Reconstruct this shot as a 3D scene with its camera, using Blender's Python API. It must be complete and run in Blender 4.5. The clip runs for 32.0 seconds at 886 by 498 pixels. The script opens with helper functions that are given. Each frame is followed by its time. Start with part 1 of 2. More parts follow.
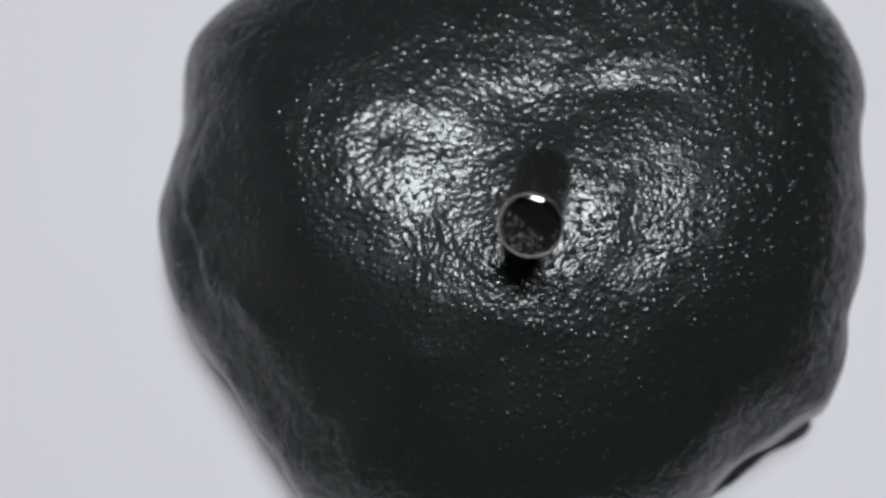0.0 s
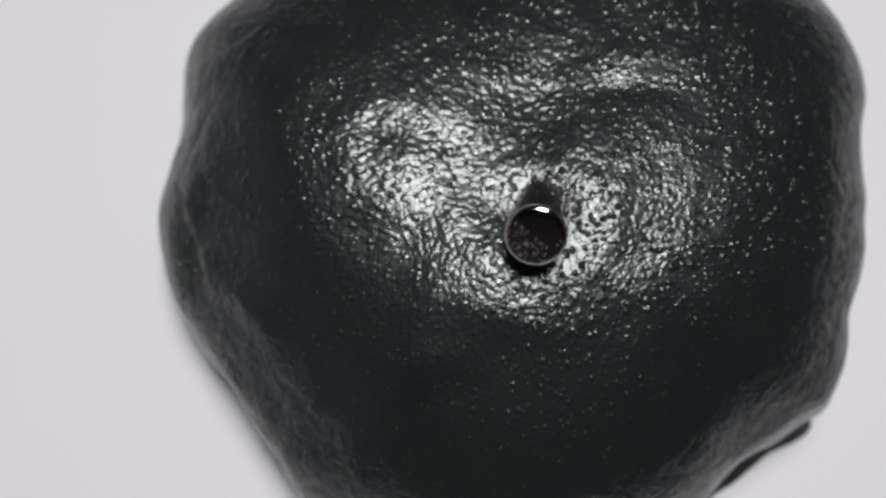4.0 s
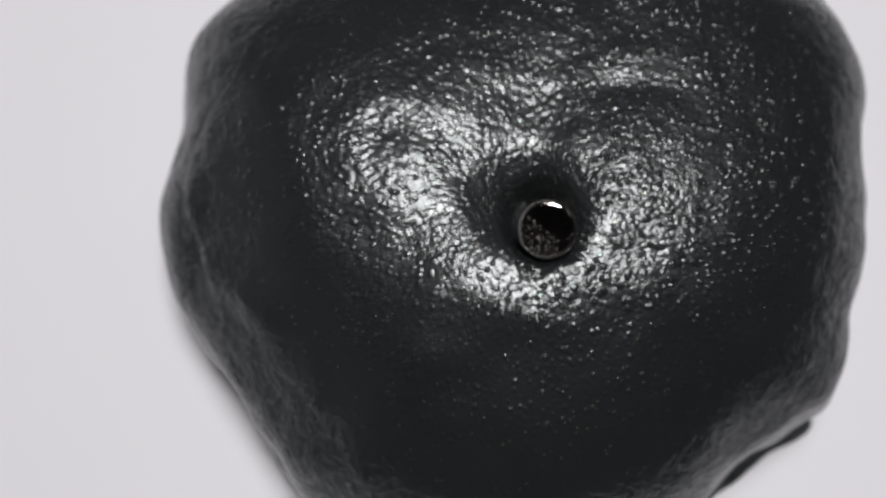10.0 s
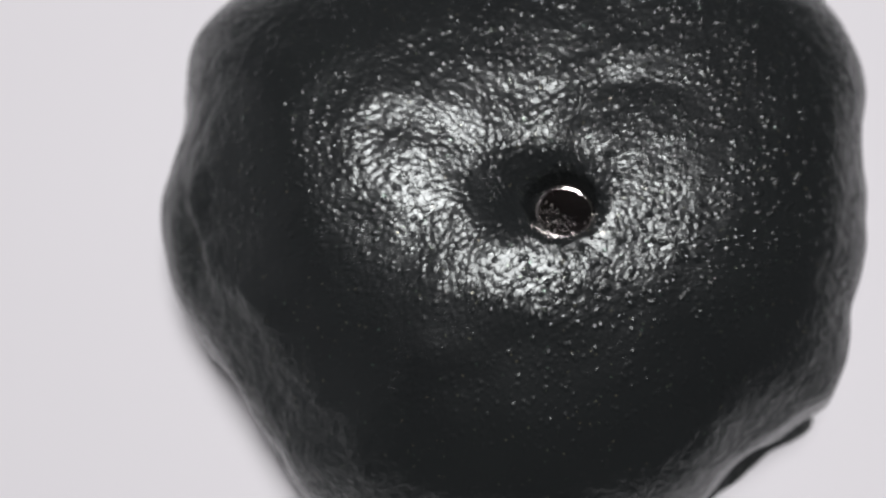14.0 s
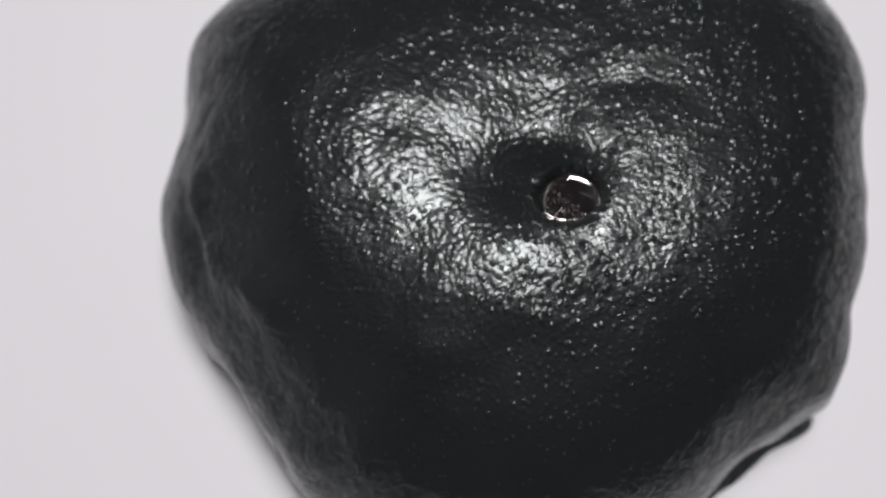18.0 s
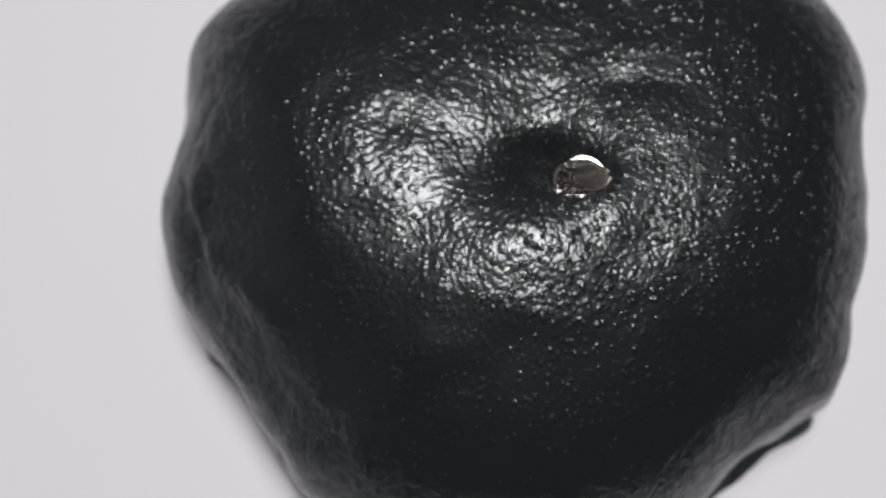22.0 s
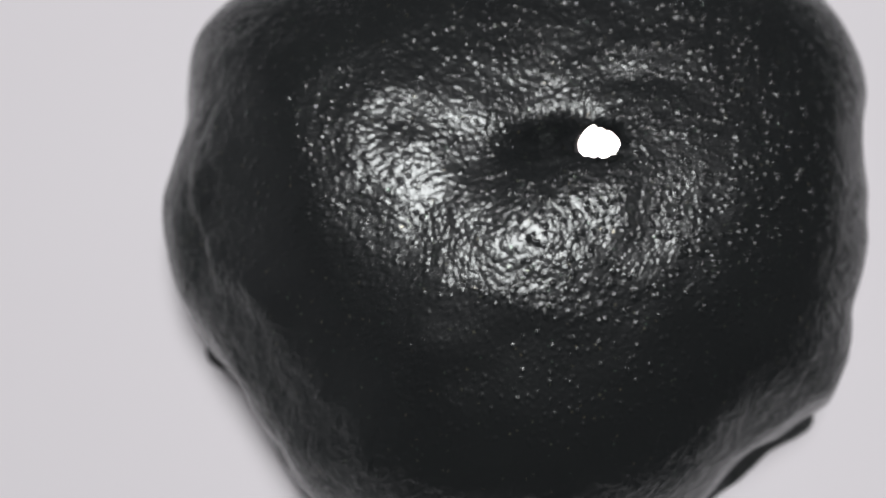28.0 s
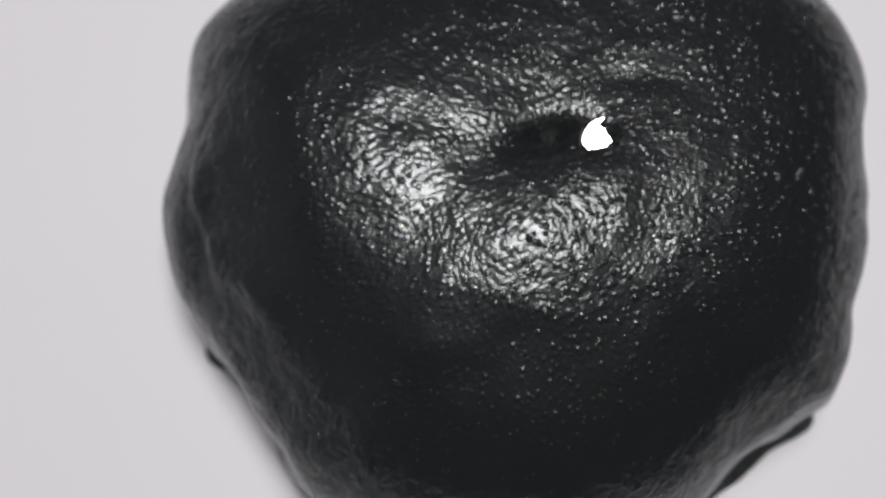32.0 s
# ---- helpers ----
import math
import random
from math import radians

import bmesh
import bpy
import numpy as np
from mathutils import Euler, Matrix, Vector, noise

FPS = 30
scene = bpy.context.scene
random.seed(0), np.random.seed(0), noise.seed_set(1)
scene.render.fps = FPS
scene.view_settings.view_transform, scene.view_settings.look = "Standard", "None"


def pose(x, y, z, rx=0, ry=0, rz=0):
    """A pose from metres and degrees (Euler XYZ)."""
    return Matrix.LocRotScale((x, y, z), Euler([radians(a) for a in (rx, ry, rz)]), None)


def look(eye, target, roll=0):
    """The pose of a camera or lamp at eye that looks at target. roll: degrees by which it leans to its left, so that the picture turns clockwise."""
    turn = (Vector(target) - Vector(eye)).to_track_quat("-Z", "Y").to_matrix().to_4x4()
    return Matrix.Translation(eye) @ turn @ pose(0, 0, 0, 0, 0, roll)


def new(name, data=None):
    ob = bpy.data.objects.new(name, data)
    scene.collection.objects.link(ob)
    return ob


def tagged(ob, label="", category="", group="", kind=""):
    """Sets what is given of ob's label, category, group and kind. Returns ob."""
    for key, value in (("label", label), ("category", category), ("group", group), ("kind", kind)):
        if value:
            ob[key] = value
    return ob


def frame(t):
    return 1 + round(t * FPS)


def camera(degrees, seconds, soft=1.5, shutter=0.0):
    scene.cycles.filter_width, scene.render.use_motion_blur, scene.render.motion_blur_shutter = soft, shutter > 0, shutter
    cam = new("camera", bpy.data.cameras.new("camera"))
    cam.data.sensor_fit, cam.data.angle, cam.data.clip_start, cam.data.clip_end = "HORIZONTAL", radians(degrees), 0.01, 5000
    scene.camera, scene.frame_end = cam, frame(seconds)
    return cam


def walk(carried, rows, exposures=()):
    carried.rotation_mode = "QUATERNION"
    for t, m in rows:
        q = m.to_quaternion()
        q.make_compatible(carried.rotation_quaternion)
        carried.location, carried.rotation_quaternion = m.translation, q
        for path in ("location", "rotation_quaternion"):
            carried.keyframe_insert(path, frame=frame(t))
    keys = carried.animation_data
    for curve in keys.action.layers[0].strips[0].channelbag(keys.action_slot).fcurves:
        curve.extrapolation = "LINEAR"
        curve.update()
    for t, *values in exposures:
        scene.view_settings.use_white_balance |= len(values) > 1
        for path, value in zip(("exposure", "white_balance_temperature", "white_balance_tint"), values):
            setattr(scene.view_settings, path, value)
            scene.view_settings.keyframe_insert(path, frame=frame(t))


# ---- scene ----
# ---- camera ----
cam = camera(40, 32.0, soft=3.0)
EYE, TILT = (-0.0073, -0.0255, 0.1362), 12.0
cam.data.dof.use_dof = True
cam.data.dof.focus_distance = 0.100
cam.data.dof.aperture_fstop = 16.0
walk(cam, [(0.0, pose(*EYE, TILT)), (32.0, pose(*EYE, TILT))],
     exposures=[(0.0, -0.08, 6250, 10), (3.0, -0.03, 6500, 11), (9.0, 0.01, 6530, 12), (14.0, 0.07, 6550, 13), (18.0, 0.03, 6550, 13),
                (20.0, -0.02, 6550, 13), (25.0, -0.03, 6550, 13), (28.0, -0.075, 6550, 13), (32.0, -0.05, 6550, 13)])

# ---- light ----
world = bpy.data.worlds.new("room_air")
scene.world = world
world.use_nodes = True
world.node_tree.nodes["Background"].inputs[0].default_value = (0.9, 0.95, 1.0, 1)
world.node_tree.nodes["Background"].inputs[1].default_value = 0.05
panel = bpy.data.lights.new("ceiling_panel_light", "AREA")
panel.shape, panel.size, panel.size_y, panel.energy = "RECTANGLE", 0.50, 0.40, 18.0
panel.color = (1.0, 0.985, 1.01)
panel_ob = new("ceiling_panel_light", panel)
panel_ob.matrix_world = look((0.08, 0.30, 1.44), (0, 0, 0.03))

# ---- materials ----
MM = 0.001


def node_mat(name):
    m = bpy.data.materials.new(name)
    m.use_nodes = True
    return m, m.node_tree.nodes, m.node_tree.links, m.node_tree.nodes["Principled BSDF"]


def tex_mm(nodes, links):
    """Object coordinates counted in millimetres."""
    co = nodes.new("ShaderNodeTexCoord")
    mp = nodes.new("ShaderNodeVectorMath")
    mp.operation = "SCALE"
    mp.inputs[3].default_value = 1000.0
    links.new(co.outputs["Object"], mp.inputs[0])
    return mp.outputs[0]


def rest_mm(nodes, links):
    """The place on the undisturbed putty, in millimetres, which each piece of skin carries along."""
    at = nodes.new("ShaderNodeAttribute")
    at.attribute_name = "rest_place"
    return at.outputs["Vector"]


def noise_tex(nodes, links, vec, scale, detail=3.0, rough=0.55, distort=0.0):
    n = nodes.new("ShaderNodeTexNoise")
    n.inputs["Scale"].default_value = scale
    n.inputs["Detail"].default_value = detail
    n.inputs["Roughness"].default_value = rough
    n.inputs["Distortion"].default_value = distort
    links.new(vec, n.inputs["Vector"])
    return n


def maths(nodes, links, op, a, b=None, c=None, clamp=False):
    n = nodes.new("ShaderNodeMath")
    n.operation, n.use_clamp = op, clamp
    for i, v in enumerate((a, b, c)):
        if v is None:
            continue
        if isinstance(v, (int, float)):
            n.inputs[i].default_value = v
        else:
            links.new(v, n.inputs[i])
    return n.outputs[0]


def remap(nodes, links, v, lo, hi, to_lo=0.0, to_hi=1.0):
    n = nodes.new("ShaderNodeMapRange")
    n.interpolation_type = "SMOOTHSTEP"
    for i, x in enumerate((lo, hi, to_lo, to_hi)):
        n.inputs[i + 1].default_value = x
    links.new(v, n.inputs[0])
    return n.outputs[0]


def putty_material():
    m, N, L, bsdf = node_mat("black_iron_putty")
    vec = rest_mm(N, L)
    warp = noise_tex(N, L, vec, 0.9, 2.0)
    add = N.new("ShaderNodeVectorMath")
    add.operation = "MULTIPLY_ADD"
    add.inputs[1].default_value = (0.22, 0.22, 0.22)
    L.new(warp.outputs["Color"], add.inputs[0])
    L.new(vec, add.inputs[2])
    wv = add.outputs[0]

    # close small grains on the built ones
    dots = N.new("ShaderNodeTexVoronoi")
    dots.inputs["Scale"].default_value = 4.2
    L.new(wv, dots.inputs["Vector"])
    share = N.new("ShaderNodeSeparateColor")
    L.new(dots.outputs["Color"], share.inputs[0])
    far, pick = dots.outputs["Distance"], share.outputs[0]
    h = maths(N, L, "MULTIPLY", maths(N, L, "POWER", far, 2.0), maths(N, L, "MULTIPLY_ADD", pick, -0.14, -0.03))
    place = N.new("ShaderNodeSeparateXYZ")
    L.new(vec, place.inputs[0])
    grain = noise_tex(N, L, wv, 7.0, 3.0, 0.6)
    # drawn-out streaks like finger marks on the western swelling
    turn = N.new("ShaderNodeMapping")
    turn.inputs["Rotation"].default_value = (0, 0, radians(-35))
    turn.inputs["Scale"].default_value = (3.2, 0.5, 0.5)
    L.new(wv, turn.inputs["Vector"])
    streak = noise_tex(N, L, turn.outputs[0], 1.0, 2.0)
    west = remap(N, L, place.outputs[0], -2.0, -9.0)
    h = maths(N, L, "MULTIPLY_ADD", maths(N, L, "MULTIPLY", streak.outputs["Fac"], west), 0.14, h)
    h = maths(N, L, "MULTIPLY_ADD", grain.outputs["Fac"], 0.03, h)
    # the flanks are drawn smooth and finely wrinkled
    top = remap(N, L, place.outputs[2], 27.5, 34.0, 0.08, 1.0)
    folds = maths(N, L, "ADD", noise_tex(N, L, vec, 0.35, 5.0, 0.6, 0.8).outputs["Fac"], maths(N, L, "MULTIPLY", noise_tex(N, L, vec, 1.3, 3.0, 0.55, 1.0).outputs["Fac"], 0.35))
    h = maths(N, L, "MULTIPLY", h, top)
    h = maths(N, L, "MULTIPLY_ADD", maths(N, L, "MULTIPLY", folds, maths(N, L, "SUBTRACT", 1.0, top)), 10.0, h)
    bump = N.new("ShaderNodeBump")
    bump.inputs["Distance"].default_value = 0.000082
    L.new(h, bump.inputs["Height"])
    L.new(bump.outputs[0], bsdf.inputs["Normal"])
    # fine metal flecks
    fl = N.new("ShaderNodeTexVoronoi")
    fl.inputs["Scale"].default_value = 7.0
    L.new(vec, fl.inputs["Vector"])
    sep = N.new("ShaderNodeSeparateColor")
    L.new(fl.outputs["Color"], sep.inputs[0])
    fleck = maths(N, L, "GREATER_THAN", sep.outputs[0], 0.996)
    ramp = N.new("ShaderNodeValToRGB")
    ramp.color_ramp.elements[0].color = (0.10, 0.17, 0.13, 1)
    ramp.color_ramp.elements[1].color = (0.22, 0.20, 0.14, 1)
    L.new(sep.outputs[1], ramp.inputs[0])
    tone = noise_tex(N, L, vec, 0.12, 4.0)
    base = N.new("ShaderNodeMix")
    base.data_type = "RGBA"
    base.inputs[6].default_value = (0.0120, 0.0135, 0.0142, 1)
    base.inputs[7].default_value = (0.0170, 0.0200, 0.0198, 1)
    L.new(tone.outputs["Fac"], base.inputs[0])
    mix = N.new("ShaderNodeMix")
    mix.data_type = "RGBA"
    L.new(fleck, mix.inputs[0])
    L.new(base.outputs[2], mix.inputs[6])
    L.new(ramp.outputs[0], mix.inputs[7])
    L.new(mix.outputs[2], bsdf.inputs["Base Color"])
    L.new(maths(N, L, "MULTIPLY", fleck, 0.6), bsdf.inputs["Metallic"])
    L.new(remap(N, L, grain.outputs["Fac"], 0.3, 0.7, 0.15, 0.22), bsdf.inputs["Roughness"])
    bsdf.inputs["IOR"].default_value = 1.53
    bsdf.inputs["Coat Weight"].default_value = 0.22
    bsdf.inputs["Coat IOR"].default_value = 1.5
    bsdf.inputs["Coat Roughness"].default_value = 0.42
    L.new(bump.outputs[0], bsdf.inputs["Coat Normal"])
    bsdf.inputs["Specular Tint"].default_value = (0.92, 1.0, 0.96, 1)
    return m


def magnet_material(name, dirty):
    m, N, L, bsdf = node_mat(name)
    vec = tex_mm(N, L)
    axes = N.new("ShaderNodeSeparateXYZ")
    L.new(vec, axes.inputs[0])
    # dirt lies mostly on the one half of the face
    aside = maths(N, L, "MULTIPLY_ADD", axes.outputs[1], -0.5, maths(N, L, "MULTIPLY", axes.outputs[0], -0.5))
    broad = noise_tex(N, L, vec, 0.7, 2.0)
    half = maths(N, L, "MULTIPLY_ADD", aside, 0.16, broad.outputs["Fac"])
    crumbs = remap(N, L, noise_tex(N, L, vec, 4.2, 8.0, 0.75, 0.3).outputs["Fac"], 0.555, 0.61)
    dirt = maths(N, L, "MULTIPLY", maths(N, L, "MULTIPLY", crumbs, remap(N, L, half, 0.48, 0.68, 0.1, 1.0)), dirty)
    mix = N.new("ShaderNodeMix")
    mix.data_type = "RGBA"
    mix.inputs[6].default_value = (0.62, 0.59, 0.56, 1)
    mix.inputs[7].default_value = (0.20, 0.18, 0.16, 1)
    L.new(dirt, mix.inputs[0])
    L.new(mix.outputs[2], bsdf.inputs["Base Color"])
    L.new(remap(N, L, dirt, 0.0, 1.0, 1.0, 0.1), bsdf.inputs["Metallic"])
    L.new(remap(N, L, dirt, 0.0, 1.0, 0.07, 0.5), bsdf.inputs["Roughness"])
    bump = N.new("ShaderNodeBump")
    bump.inputs["Strength"].default_value = 0.6
    bump.inputs["Distance"].default_value = 0.00003
    L.new(dirt, bump.inputs["Height"])
    L.new(bump.outputs[0], bsdf.inputs["Normal"])
    return m


def plain_material(name, low, high, rough, scale):
    m, N, L, bsdf = node_mat(name)
    vec = tex_mm(N, L)
    n = noise_tex(N, L, vec, scale, 5.0)
    mix = N.new("ShaderNodeMix")
    mix.data_type = "RGBA"
    mix.inputs[6].default_value, mix.inputs[7].default_value = (*low, 1), (*high, 1)
    L.new(n.outputs["Fac"], mix.inputs[0])
    L.new(mix.outputs[2], bsdf.inputs["Base Color"])
    bsdf.inputs["Roughness"].default_value = rough
    bump = N.new("ShaderNodeBump")
    bump.inputs["Strength"].default_value = 0.15
    bump.inputs["Distance"].default_value = 0.0001
    L.new(noise_tex(N, L, vec, 3.0, 4.0).outputs["Fac"], bump.inputs["Height"])
    L.new(bump.outputs[0], bsdf.inputs["Normal"])
    return m


PUTTY = putty_material()
NICKEL = magnet_material("worn_nickel", 1.0)
PLATE = magnet_material("nickel_plate", 0.0)
WHITE = plain_material("white_laminate", (0.76, 0.76, 0.77), (0.80, 0.80, 0.81), 0.55, 0.02)
# wall tones differ to brighten or dim what putty and magnet reflect
WALL = plain_material("grey_reflection_tone", (0.44, 0.44, 0.46), (0.48, 0.48, 0.50), 0.9, 0.004)
DIM = plain_material("dark_grey_room_tone", (0.05, 0.05, 0.05), (0.065, 0.065, 0.065), 0.9, 0.004)
SHADE = plain_material("charcoal_reflection_tone", (0.050, 0.048, 0.048), (0.065, 0.062, 0.062), 0.9, 0.004)
DARK = plain_material("dark_ceiling_paint", (0.008, 0.006, 0.005), (0.011, 0.008, 0.007), 0.9, 0.004)


# ---- room ----
def slab(name, lo, hi, material, label):
    bm = bmesh.new()
    bmesh.ops.create_cube(bm, size=1.0)
    for v in bm.verts:
        v.co = Vector([(a + b) / 2 + k * (b - a) for a, b, k in zip(lo, hi, v.co)])
    me = bpy.data.meshes.new(name)
    bm.to_mesh(me)
    bm.free()
    me.materials.append(material)
    return tagged(new(name, me), label, "", "", "structure")


slab("tabletop", (-0.45, -0.35, -0.017), (0.085, 0.35, 0.013), WHITE, "smooth matt white tabletop under the putty")
slab("floor", (-1.6, -1.6, -0.80), (1.6, 1.6, -0.75), DIM, "plain dark grey floor below the table")
# added walls out of view, lighter in the west to shape the reflections
slab("wall_north", (-1.6, 1.5, -0.75), (1.6, 1.6, 1.5), DIM, "unseen dark grey wall closing the room, toned to dim reflections")
slab("wall_south", (-1.6, -1.6, -0.75), (1.6, -1.5, 1.5), SHADE, "unseen charcoal wall closing the room, toned to darken reflections")
slab("wall_east", (1.5, -1.5, -0.75), (1.6, 1.5, 1.5), SHADE, "unseen charcoal wall closing the room, toned to darken reflections")
slab("wall_west", (-1.6, -1.5, -0.75), (-1.5, 1.5, 1.5), WALL, "unseen grey wall closing the room, toned to brighten the putty's west flank")
slab("ceiling", (-1.6, -1.6, 1.5), (1.6, 1.6, 1.6), DARK, "plain dark ceiling above the table")
slab("table_stand", (-0.05, -0.05, -0.75), (0.05, 0.05, -0.017), DIM, "plain dark column under the tabletop")

# ---- putty: its form in millimetres ----
EQUATOR, TOP, TABLE = 19.0, 37.5, 13.0
# (order, cosine, sine) of the lobes of the outline
LOBES = ((1, 0.18, 2.70), (2, 1.35, 0.72), (3, -0.30, 2.11), (4, -1.08, -0.61), (5, 0.18, -0.36), (6, -0.02, 0.29), (7, -0.89, -0.44),
         (8, -0.00, -0.46), (9, 0.27, -0.18), (10, 0.01, 0.48), (11, -0.28, 0.04), (12, 0.12, -0.16), (13, 0.23, 0.10))
# broad swellings and hollows of the top, 6 mm apart: y, first x, heights
SWELLS = ((-21, -4, -0.06, -0.12, -0.05),
          (-15, -16, 0.03, 0.07, -0.13, -0.24, -0.07, 0.03),
          (-9, -22, 0.09, -0.02, 0.09, 0.28, 0.00, -0.02, 0.18, 0.17),
          (-3, -22, 0.40, 0.16, -0.18, 0.22, 0.42, -0.02, 0.08, 0.28, 0.09),
          (3, -22, 0.58, 0.20, -0.08, -0.31, -0.06, 0.13, -0.11, 0.12, 0.21),
          (9, -22, 0.71, 0.15, -0.11, -0.33, -0.88, -0.37, -0.30, -0.10, 0.19),
          (15, -22, 0.18, 0.29, -0.23, -0.26, -0.73, -0.56, -0.30, -0.10),
          (21, -4, -0.06, -0.42, -0.12, 0.04))
# a crease and the dents of the flanks: x, y, half widths, height
CREASES = ((8, 11, 5, 1.2, -0.16), (-27, -4, 6, 9, -2.0), (-20, -18, 6, 7, -1.6))
CRATER = (2.4, 2.6, 12.0, 11.8, 0.0)   # x, y, half axes, turn


def outline(theta, orders=99):
    r = 33.15 + 0.0 * theta
    for k, a, b in LOBES[:orders]:
        r = r + a * np.cos(k * theta) + b * np.sin(k * theta)
    return r


def step(a, b, x):
    s = np.clip((x - a) / (b - a), 0, 1)
    return s * s * (3 - 2 * s)


RIPPLES = [(k * math.cos(a), k * math.sin(a), p) for k, a, p in zip(np.linspace(0.45, 1.5, 16), np.arange(16) * 2.4, np.arange(16) * 1.7)]


def swell(x, y):
    h = 0.0 * x
    for cy, first, *row in SWELLS:
        for i, k in enumerate(row):
            h = h + k * np.exp(-((x - first - 6 * i) / 5.4) ** 2 - ((y - cy) / 5.4) ** 2)
    for cx, cy, wx, wy, k in CREASES:
        h = h + k * np.exp(-((x - cx) / wx) ** 2 - ((y - cy) / wy) ** 2)
    for kx, ky, shift in RIPPLES:
        h = h + 0.015 / math.hypot(kx, ky) * np.sin(kx * x + ky * y + shift)
    return h


def dome(x, y):
    th = np.arctan2(y, x)
    rho, calm = np.hypot(x, y) / outline(th), np.hypot(x, y) / outline(th, 3)
    w = step(0.6, 0.97, rho)
    rho = np.clip(rho * w + calm * (1 - w), 0, 1)
    return EQUATOR + (TOP - EQUATOR) * np.clip(1 - rho ** 2.7, 0, 1) ** 0.5 + swell(x, y) * step(1.0, 0.8, rho)


def chance(i, j, salt):
    """A fixed random share for each cell of a grid."""
    v = np.sin(i * 127.1 + j * 311.7 + salt * 74.7) * 43758.5453
    return v - np.floor(v)


def pebbles(x, y, pitch, fill, wide, steep, salt, blunt=1.0):
    """Round grains strewn over the skin: their pitch, how many cells hold one, half widths and steepness (lowest, highest), how flat their crowns are."""
    h, ci, cj = 0.0 * x, np.floor(x / pitch), np.floor(y / pitch)
    for di in (-1, 0, 1):
        for dj in (-1, 0, 1):
            i, j = ci + di, cj + dj
            px, py = (i + chance(i, j, salt)) * pitch, (j + chance(i, j, salt + 1)) * pitch
            size = chance(i, j, salt + 2)
            r = wide[0] + (wide[1] - wide[0]) * size
            k = steep[0] + (steep[1] - steep[0]) * chance(i, j, salt + 3)
            d = 1 - (((x - px) ** 2 + (y - py) ** 2) / r ** 2) ** blunt
            h = np.maximum(h, np.where(chance(i, j, salt + 4) < fill, 0.5 / blunt * k * r * np.clip(d, 0, 1), 0.0))
    return h


def grain(x, y):
    """Relief of the skin: broad low pebbles to the west and north, small steep grains to the east and south."""
    rho = np.hypot(x, y) / outline(np.arctan2(y, x))
    fine = step(-4.0, 8.0, x - 0.5 * y + 3 * np.sin(0.31 * x + 1) * np.cos(0.27 * y))
    h = pebbles(x, y, 1.7, 0.8, (0.8, 1.6), (0.02, 0.07), 41)
    h = h + pebbles(x, y, 0.46, 0.97, (0.20, 0.40), (0.08, 0.36), 3, 1.6) * (1 - 0.45 * fine)
    h = h + pebbles(x + 0.3 * h, y, 0.30, 0.85, (0.13, 0.23), (0.06, 0.36), 11, 1.2) * (0.2 + 0.8 * fine)
    h = h + pebbles(x, y, 0.50, 0.42, (0.14, 0.27), (0.2, 0.95), 23) * (0.65 + 0.65 * fine) * (1 + 0.5 * step(0.38, 0.6, rho))
    return h * (0.12 + 0.88 * step(0.97, 0.83, rho)) * (1 - 0.6 * step(-8.0, -15.0, y - 0.35 * np.abs(x - 3)))


def crater(x, y):
    """How deep the pit in the body lies under the dome."""
    cx, cy, a, b, turn = CRATER
    c, s = math.cos(radians(turn)), math.sin(radians(turn))
    u, v = (x - cx) * c + (y - cy) * s, -(x - cx) * s + (y - cy) * c
    return np.clip((0.985 - np.hypot(u / a, v / b)) * 60.0, 0, 12)


# the pit that the magnet draws into the putty: seconds, centre, half axes, turn, steepness in degrees
PIT = (
    (0, 0.68, -0.39, 4.75, 4.89, 0, 0),
    (3.5, 0.68, -0.24, 4.75, 4.89, 0, 9),
    (6, 0.82, 0.45, 5.10, 5.50, 0, 22),
    (8, 0.87, 0.75, 5.20, 5.60, 0, 30),
    (10, 0.82, 0.80, 5.50, 5.50, 0, 34),
    (12, 1.02, 1.14, 5.70, 5.25, 0, 36),
    (14, 1.32, 1.92, 5.85, 5.00, 0, 36),
    (18, 1.53, 2.72, 6.05, 4.60, 2, 36),
    (20, 1.68, 3.31, 5.90, 4.15, 4, 37),
    (22, 1.84, 3.91, 5.75, 3.75, 6, 38),
    (24, 1.90, 4.66, 5.75, 3.20, 8, 40),
    (25.5, 1.96, 4.96, 5.60, 2.95, 9, 41),
    (28, 2.11, 5.26, 5.45, 2.75, 11, 42),
    (32, 2.16, 5.36, 5.35, 2.50, 12, 42),
)
# its mouth over the magnet's end: seconds, centre, half axes
MOUTH = (
    (8, 1.30, -0.31, 2.87, 3.25),
    (10, 1.67, -1.00, 2.86, 3.54),
    (12, 2.30, -0.70, 2.70, 2.95),
    (14, 3.08, 0.19, 2.65, 2.70),
    (18, 3.58, 0.93, 2.42, 2.10),
    (20, 4.07, 1.52, 2.28, 1.92),
    (22, 4.61, 2.22, 2.22, 1.56),
    (24, 5.32, 3.61, 2.12, 1.29),
    (25.5, 5.68, 4.27, 1.90, 1.15),
    (28, 6.03, 4.92, 1.68, 1.12),
    (32, 5.88, 5.36, 1.12, 0.86),
)


def pit_at(t):
    """The pit's and the mouth's numbers at the time t."""
    return [float(np.interp(t, [r[0] for r in table], [r[k] for r in table])) for table in (PIT, MOUTH) for k in range(1, len(table[0]))]


SHARES = np.linspace(0.0, 2.4, 241)


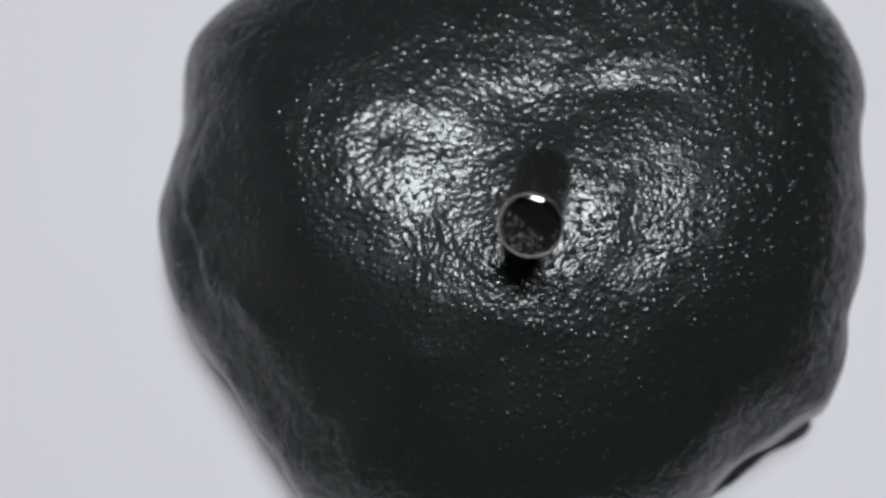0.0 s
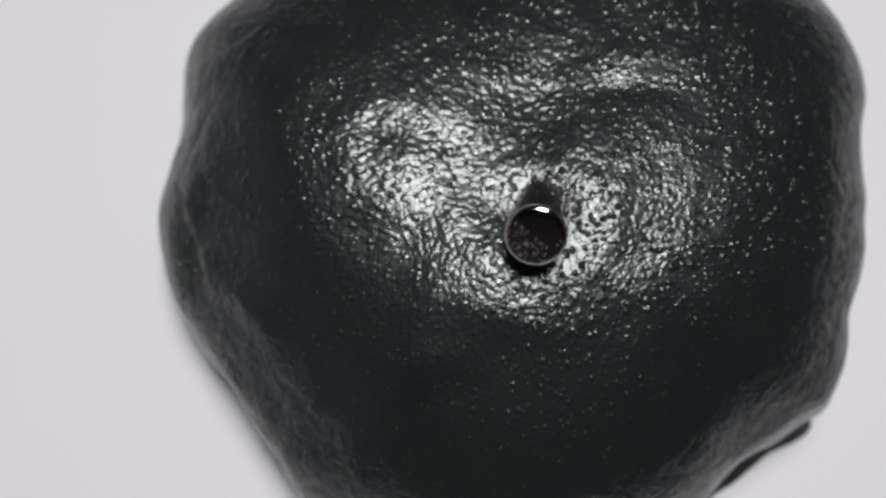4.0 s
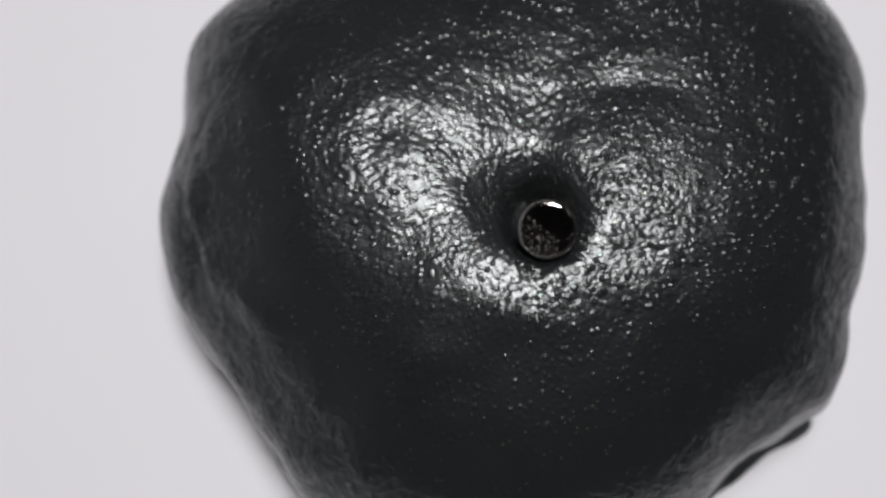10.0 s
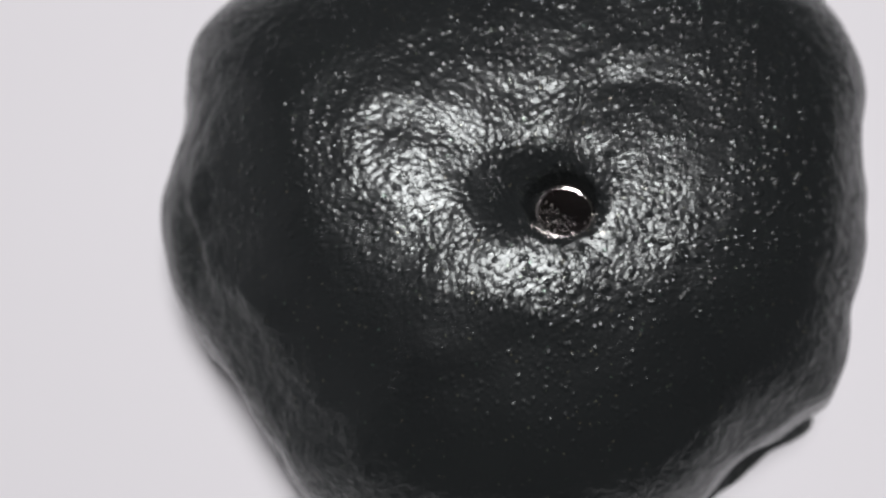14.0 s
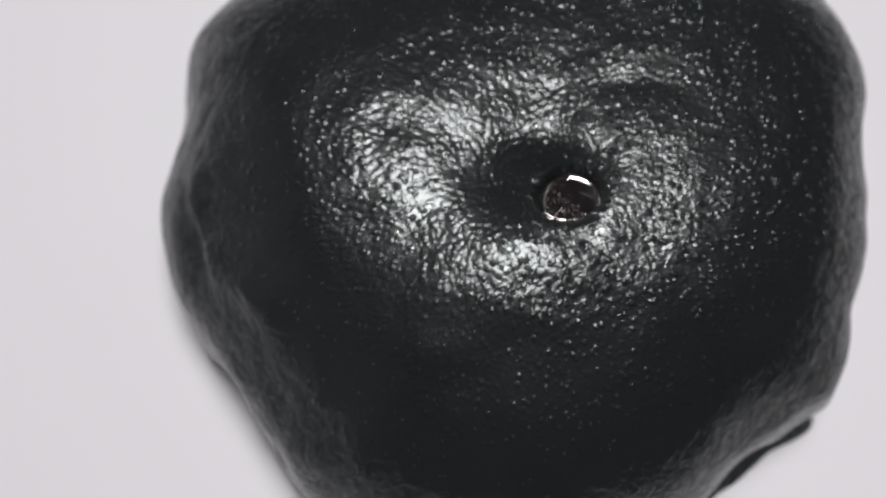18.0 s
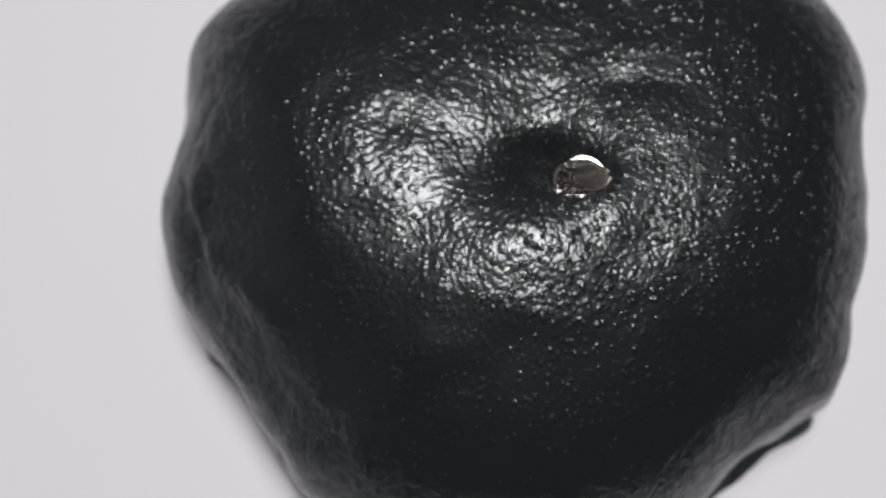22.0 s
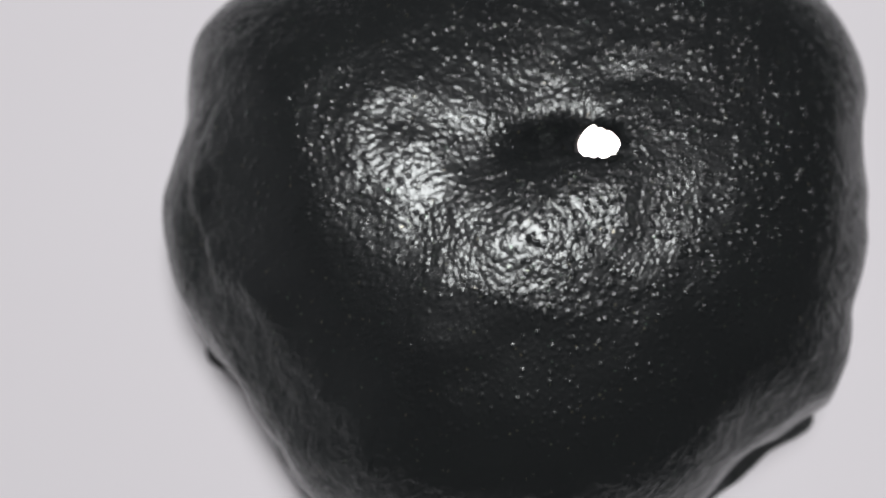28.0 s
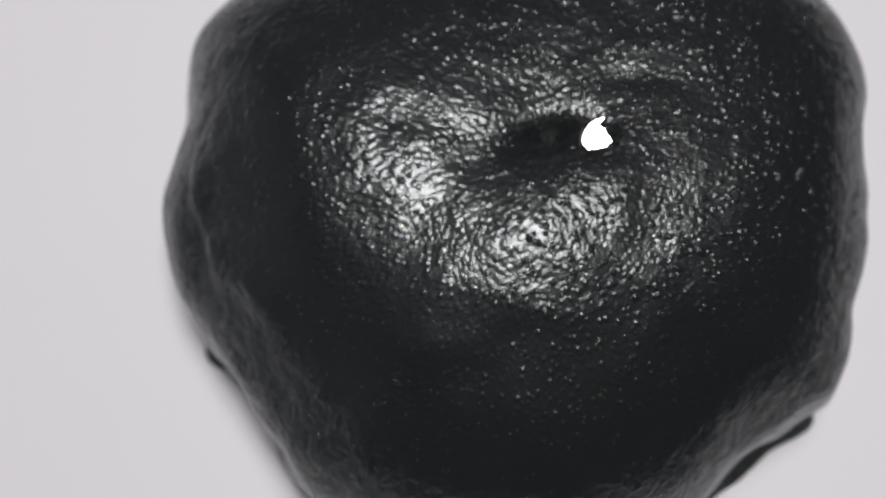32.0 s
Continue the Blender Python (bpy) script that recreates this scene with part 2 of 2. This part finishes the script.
def pit_depth(x, y, row):
    """Depth of the pit and of its mouth under the dome at a place."""
    cx, cy, a, b, turn, steep, hx, hy, ha, hb = row
    c, s = math.cos(radians(turn)), math.sin(radians(turn))
    u = np.hypot(((x - cx) * c + (y - cy) * s) / a, (-(x - cx) * s + (y - cy) * c) / b)
    tail = min(6.0, steep * 0.3)
    lean = tail * step(2.3, 1.2, SHARES) + (steep - tail) * step(1.35, 0.35, SHARES) * (1 - 0.5 * step(0.22, 0.04, SHARES))
    fall = np.tan(np.radians(lean)) * (SHARES[1] - SHARES[0])
    depth = np.cumsum(fall[::-1])[::-1] * math.sqrt(a * b)
    mouth = np.hypot((x - hx) / ha, (y - hy) / hb)
    return np.interp(u, SHARES, depth) + 2.2 * step(22.0, 35.0, steep) * step(1.3, 0.8, mouth)


# tucks and folds of the flanks, and black feet shaped as contact shadow: angle, place from apex (0) over equator (1) to
# base (1.5), widths, share of the radius
FOLDS_AND_SHADOW_FEET = ((183, 0.72, 8, 0.045, -0.050), (175, 0.66, 6, 0.04, 0.022), (188, 0.61, 6, 0.04, 0.030), (197, 0.56, 6, 0.045, 0.022), (182, 0.90, 10, 0.07, 0.010),
         (205, 0.80, 8, 0.08, 0.018), (214, 0.68, 7, 0.06, -0.015), (222, 0.95, 6, 0.12, -0.022), (-28, 1.0, 4.5, 0.3, 0.045), (-38, 1.0, 7, 0.3, 0.040), (-36, 0.80, 12, 0.05, 0.015),
         # entries at 1.5 push black putty out to stand for contact shadow
         (-31, 1.5, 7, 0.17, 0.19), (-41, 1.5, 7, 0.15, 0.15), (-50, 1.5, 8, 0.15, 0.135), (-60, 1.5, 8, 0.15, 0.09), (199, 1.5, 7, 0.14, 0.16), (-4, 1.0, 9, 0.4, 0.020), (160, 0.9, 5, 0.2, -0.012),
         (0, 0.80, 26, 0.10, 0.016), (-13, 0.88, 3, 0.10, -0.012), (7, 0.84, 3.5, 0.08, 0.010), (17, 0.90, 3, 0.12, -0.012), (-22, 0.86, 3, 0.08, 0.010))


# fine upright wrinkles of the flanks: waves round the ball, share of the radius, shift, slant
WRINKLES = ((11, 0.0030, 0.4, 9.0), (17, 0.0034, 1.9, -12.0), (26, 0.0026, 3.1, 15.0), (41, 0.0018, 0.7, -20.0), (63, 0.0012, 2.2, 11.0))


def folded(theta, s):
    k = 1.0 + 0.0 * theta * s
    for at, s0, wt, ws, amp in FOLDS_AND_SHADOW_FEET:
        d = (np.degrees(theta) - at + 180) % 360 - 180
        k = k + amp * np.exp(-(d / wt) ** 2 - ((s - s0) / ws) ** 2)
    for waves, amp, shift, slant in WRINKLES:
        k = k + amp * step(0.5, 0.8, s) * np.sin(waves * theta + shift + slant * s) * np.sin(7 * s + waves)
    return k


def keep_rest(me, pts):
    me.attributes.new("rest_place", "FLOAT_VECTOR", "POINT").data.foreach_set("vector", np.ascontiguousarray(pts, dtype=np.float32).ravel())


def sheet(name, rings, material, parent=None, label=""):
    """A closed sheet from rings of points (rings, spokes, 3) in millimetres; the first ring is a point."""
    n, k, _ = rings.shape
    pts = np.concatenate([rings[0, :1], rings[1:].reshape(-1, 3)]) * MM
    faces = [(0, 1 + j, 1 + (j + 1) % k) for j in range(k)]
    for i in range(n - 2):
        a, b = 1 + i * k, 1 + (i + 1) * k
        faces += [(a + j, b + j, b + (j + 1) % k, a + (j + 1) % k) for j in range(k)]
    last = 1 + (n - 2) * k
    faces.append(tuple(last + j for j in reversed(range(k))))
    me = bpy.data.meshes.new(name)
    me.from_pydata(pts.tolist(), [], faces)
    keep_rest(me, pts / MM)
    me.polygons.foreach_set("use_smooth", [True] * len(faces))
    me.materials.append(material)
    ob = new(name, me)
    if parent:
        ob.parent = parent
    if label:
        ob["label"] = label
    return ob


def putty_body():
    th = np.linspace(0, 2 * np.pi, 1800, endpoint=False)[None, :]
    way = np.concatenate([np.linspace(0, 0.14, 8), np.linspace(0.145, 0.8, 240), np.linspace(0.804, 1, 50)])[:, None]
    rho, r = np.sin(way * np.pi / 2), outline(th)
    x, y = rho * r * np.cos(th), rho * r * np.sin(th)
    z, k1 = dome(x, y) + grain(x, y) - crater(x, y), folded(th, way)
    upper = np.stack([x * k1, y * k1, z], -1)
    lo = np.linspace(0, 1, 40)[1:, None]
    z = EQUATOR * (1 - lo) + (TABLE - 0.5) * lo
    rho = (1 - 0.09 * step(0.1, 1, lo)) * folded(th, 1 + lo / 2)
    lower = np.stack([rho * r * np.cos(th), rho * r * np.sin(th), z + 0 * th], -1)
    return sheet("putty_ball", np.concatenate([upper, lower]), PUTTY)


putty = tagged(putty_body(), "glossy black putty ball with pebbled skin on white tabletop", "putty")
SINKING = "black putty skin drawn down around the magnet"
PITCH, SLANT = 0.6, (math.cos(radians(24)), math.sin(radians(24)))


def skin(x0, y0):
    """One small square of the skin round the magnet, 0.9 mm thick, with a rim that ducks under its neighbours."""
    n, h = 10, PITCH / 2 + 0.02
    q = np.linspace(-h, h, n)
    q, w = [v.ravel() for v in np.meshgrid(q, q)]
    x, y = x0 + SLANT[0] * q - SLANT[1] * w, y0 + SLANT[1] * q + SLANT[0] * w
    top = np.stack([x, y, dome(x, y) + grain(x, y) + 0.03], -1)
    faces = [(r * n + c, r * n + c + 1, r * n + n + c + 1, r * n + n + c) for r in range(n - 1) for c in range(n - 1)]
    edge = [c for c in range(n)] + [r * n + n - 1 for r in range(1, n)] + [(n - 1) * n + c for c in range(n - 2, -1, -1)] + [r * n for r in range(n - 2, 0, -1)]
    rim = top[edge]
    near, out = rim * 1.0, rim * 1.0
    near[:, :2] += (rim[:, :2] - (x0, y0)) * 0.15
    out[:, :2] += (rim[:, :2] - (x0, y0)) * 0.5
    k, m = n * n, len(edge)
    pts = np.concatenate([top, rim, near - (0, 0, 0.025), out - (0, 0, 0.07), out - (0, 0, 0.9)])
    for a in range(m):
        b = (a + 1) % m
        faces += [(k + g * m + a, k + g * m + m + a, k + g * m + m + b, k + g * m + b) for g in range(3)]
    faces.append(tuple(k + 3 * m + a for a in reversed(range(m))))
    me = bpy.data.meshes.new("putty_skin")
    me.from_pydata(((pts - (x0, y0, dome(x0, y0))) * MM).tolist(), [], faces)
    keep_rest(me, pts)
    me.polygons.foreach_set("use_smooth", [i < (n - 1) ** 2 for i in range(len(faces))])
    me.materials.append(PUTTY)
    ob = new("putty_skin", me)
    ob.parent = putty
    ob["label"] = SINKING
    return ob


_steps = np.arange(-22, 23) * PITCH
_spots = [(CRATER[0] + SLANT[0] * u - SLANT[1] * v, CRATER[1] + SLANT[1] * u + SLANT[0] * v) for u in _steps for v in _steps]
skins = [(x, y, skin(x, y)) for x, y in _spots
         if math.hypot((x - CRATER[0]) / CRATER[2], (y - CRATER[1]) / CRATER[3]) < 1.07]


# ---- magnet ----
def turned(prof):
    th = np.linspace(0, 2 * np.pi, 128, endpoint=False)
    return np.stack([np.stack([r * np.cos(th), r * np.sin(th), z + 0 * th], -1) for r, z in prof])


def rod_magnet(radius=2.56, length=20.0, edge=0.46):
    """A plated rod, its upper end at z = 0, with a broad rounded shoulder to its worn end."""
    face = radius - edge
    shaft = [(0.0, -edge - 0.1), (radius - 0.03, -edge - 0.1), (radius - 0.004, -edge - 0.12), (radius, -edge - 0.18)]
    shaft += [(radius, -edge - q) for q in (0.24, 0.3, 2.0, 6.0, 12.0, 18.0)]
    shaft += [(radius - 0.3 + 0.3 * math.cos(a), -length + 0.3 - 0.3 * math.sin(a)) for a in np.linspace(0, math.pi / 2, 6)]
    rod = sheet("rod_magnet", turned(shaft), PLATE)
    end = [(0.0, 0.0), (0.6, 0.0), (1.2, -0.002), (face, -0.006)]
    end += [(face + edge * math.sin(a), -0.006 - edge + edge * math.cos(a)) for a in np.linspace(0.1, math.pi / 2, 14)]
    end += [(radius + 0.002, -edge - 0.1), (radius + 0.002, -edge - 0.2), (radius + 0.002, -edge - 0.3)]
    sheet("end_face", turned(end), NICKEL, rod, "mirror-bright round end speckled with dirt")
    return rod


magnet = tagged(rod_magnet(), "shiny nickel-plated rod magnet with dirt-speckled end, stuck in black putty", "magnet")


# ---- what moves ----
def at_view(right, up, depth, nx, ny):
    """The magnet's pose from its place and its lean as the camera's axes count them, in millimetres."""
    view = pose(*EYE, TILT)
    n = Vector((nx, ny, math.sqrt(1 - nx * nx - ny * ny)))
    turn = Vector((0, 0, 1)).rotation_difference(n).to_matrix().to_4x4()
    return view @ Matrix.Translation(Vector((right, up, -depth)) * MM) @ turn


def tilts(x, y, row):
    """Surface normals of the dome with the pit in it."""
    e, n = 0.25, []
    for k in ((e, 0), (0, e)):
        a, b = [dome(x + g * k[0], y + g * k[1]) - pit_depth(x + g * k[0], y + g * k[1], row) for g in (1, -1)]
        n.append((b - a) / (2 * e))
    cut = np.minimum(1.0, 2.2 / (np.hypot(*n) + 1e-6))
    return n[0] * cut, n[1] * cut


def drawn_in(x0, y0, row):
    """Where pieces of skin at x0, y0 come to lie: they slide down the pit's wall and part a little."""
    cx, cy = row[:2]
    d = np.hypot(x0 - cx, y0 - cy) + 1e-6
    ux, uy = (x0 - cx) / d, (y0 - cy) / d
    far = 17.0
    r = np.linspace(far, 0.05, 260)[:, None]
    z = pit_depth(cx + ux * r, cy + uy * r, row)
    arc = np.concatenate([0 * d[None], np.cumsum(np.hypot(np.diff(z, axis=0), np.diff(r, axis=0)), axis=0)])
    got = []
    for i in range(len(d)):
        edge = np.interp(-12.0, -r[:, 0], arc[:, i])
        want = far - d[i] if d[i] > 12 else edge + (12 - d[i]) / 12 * (arc[-1, i] - edge)
        got.append(np.interp(want, arc[:, i], r[:, 0]))
    got = np.array(got)
    return cx + ux * got, cy + uy * got


def motions():
    walk(magnet, [(t, at_view(*v)) for t, *v in MAGNET_WAY])
    x0, y0 = np.array([v[0] for v in skins]), np.array([v[1] for v in skins])
    rest = tilts(x0, y0, pit_at(0.0))
    ways = [[] for _ in skins]
    for t in np.linspace(0, 32, 65):
        t, row = float(t), pit_at(t)
        x, y = drawn_in(x0, y0, row)
        z, lean = dome(x, y) - pit_depth(x, y, row), tilts(x, y, row)
        for i, way in enumerate(ways):
            a, b = Vector((rest[0][i], rest[1][i], 1)), Vector((lean[0][i], lean[1][i], 1))
            turn = a.rotation_difference(b).to_matrix().to_4x4()
            way.append((t, Matrix.Translation(Vector((x[i], y[i], z[i])) * MM) @ turn))
    for (_, _, ob), way in zip(skins, ways):
        walk(ob, way)
    walk(putty, [(t, pose(0, 0, 0, 2.0 * s, -1.4 * s, 0)) for t, s in ((0, 1), (3.5, 0.93), (9, 0.76), (11, 0.64), (13, 0.46), (19, 0.36), (23, 0.2), (25.5, 0.08), (28, 0.03), (32, 0))])


# seconds, right, up, depth, lean to the right and up
MAGNET_WAY = (
    (0.0, 6.50, 1.61, 91.50, -0.160, -0.330),
    (0.5, 6.61, 1.17, 93.00, -0.160, -0.330),
    (1.0, 6.76, 0.92, 94.00, -0.160, -0.330),
    (2.0, 6.92, 0.88, 95.00, -0.160, -0.330),
    (3.5, 7.18, 0.94, 96.00, -0.155, -0.320),
    (6.0, 7.67, 1.11, 98.00, -0.150, -0.290),
    (9.0, 8.36, 1.40, 100.30, -0.150, -0.250),
    (11.0, 9.00, 1.65, 101.53, -0.140, -0.180),
    (12.0, 9.53, 1.90, 102.08, -0.130, -0.140),
    (13.0, 9.98, 2.47, 102.38, -0.125, -0.100),
    (14.5, 10.29, 3.05, 102.61, -0.120, -0.050),
    (17.0, 10.71, 3.57, 102.55, -0.100, -0.045),
    (19.0, 11.06, 4.15, 102.73, -0.090, -0.022),
    (21.0, 11.60, 5.08, 103.22, -0.080, 0.003),
    (22.5, 11.99, 6.00, 103.35, -0.065, 0.025),
    (23.5, 12.48, 6.89, 103.83, -0.052, 0.078),
    (24.0, 12.66, 7.24, 104.05, -0.047, 0.125),
    (24.5, 12.83, 7.55, 104.27, -0.045, 0.140),
    (25.5, 13.09, 8.02, 104.04, -0.040, 0.155),
    (28.0, 13.79, 8.66, 104.24, -0.040, 0.165),
    (32.0, 14.15, 9.21, 104.40, -0.040, 0.170),
)
motions()
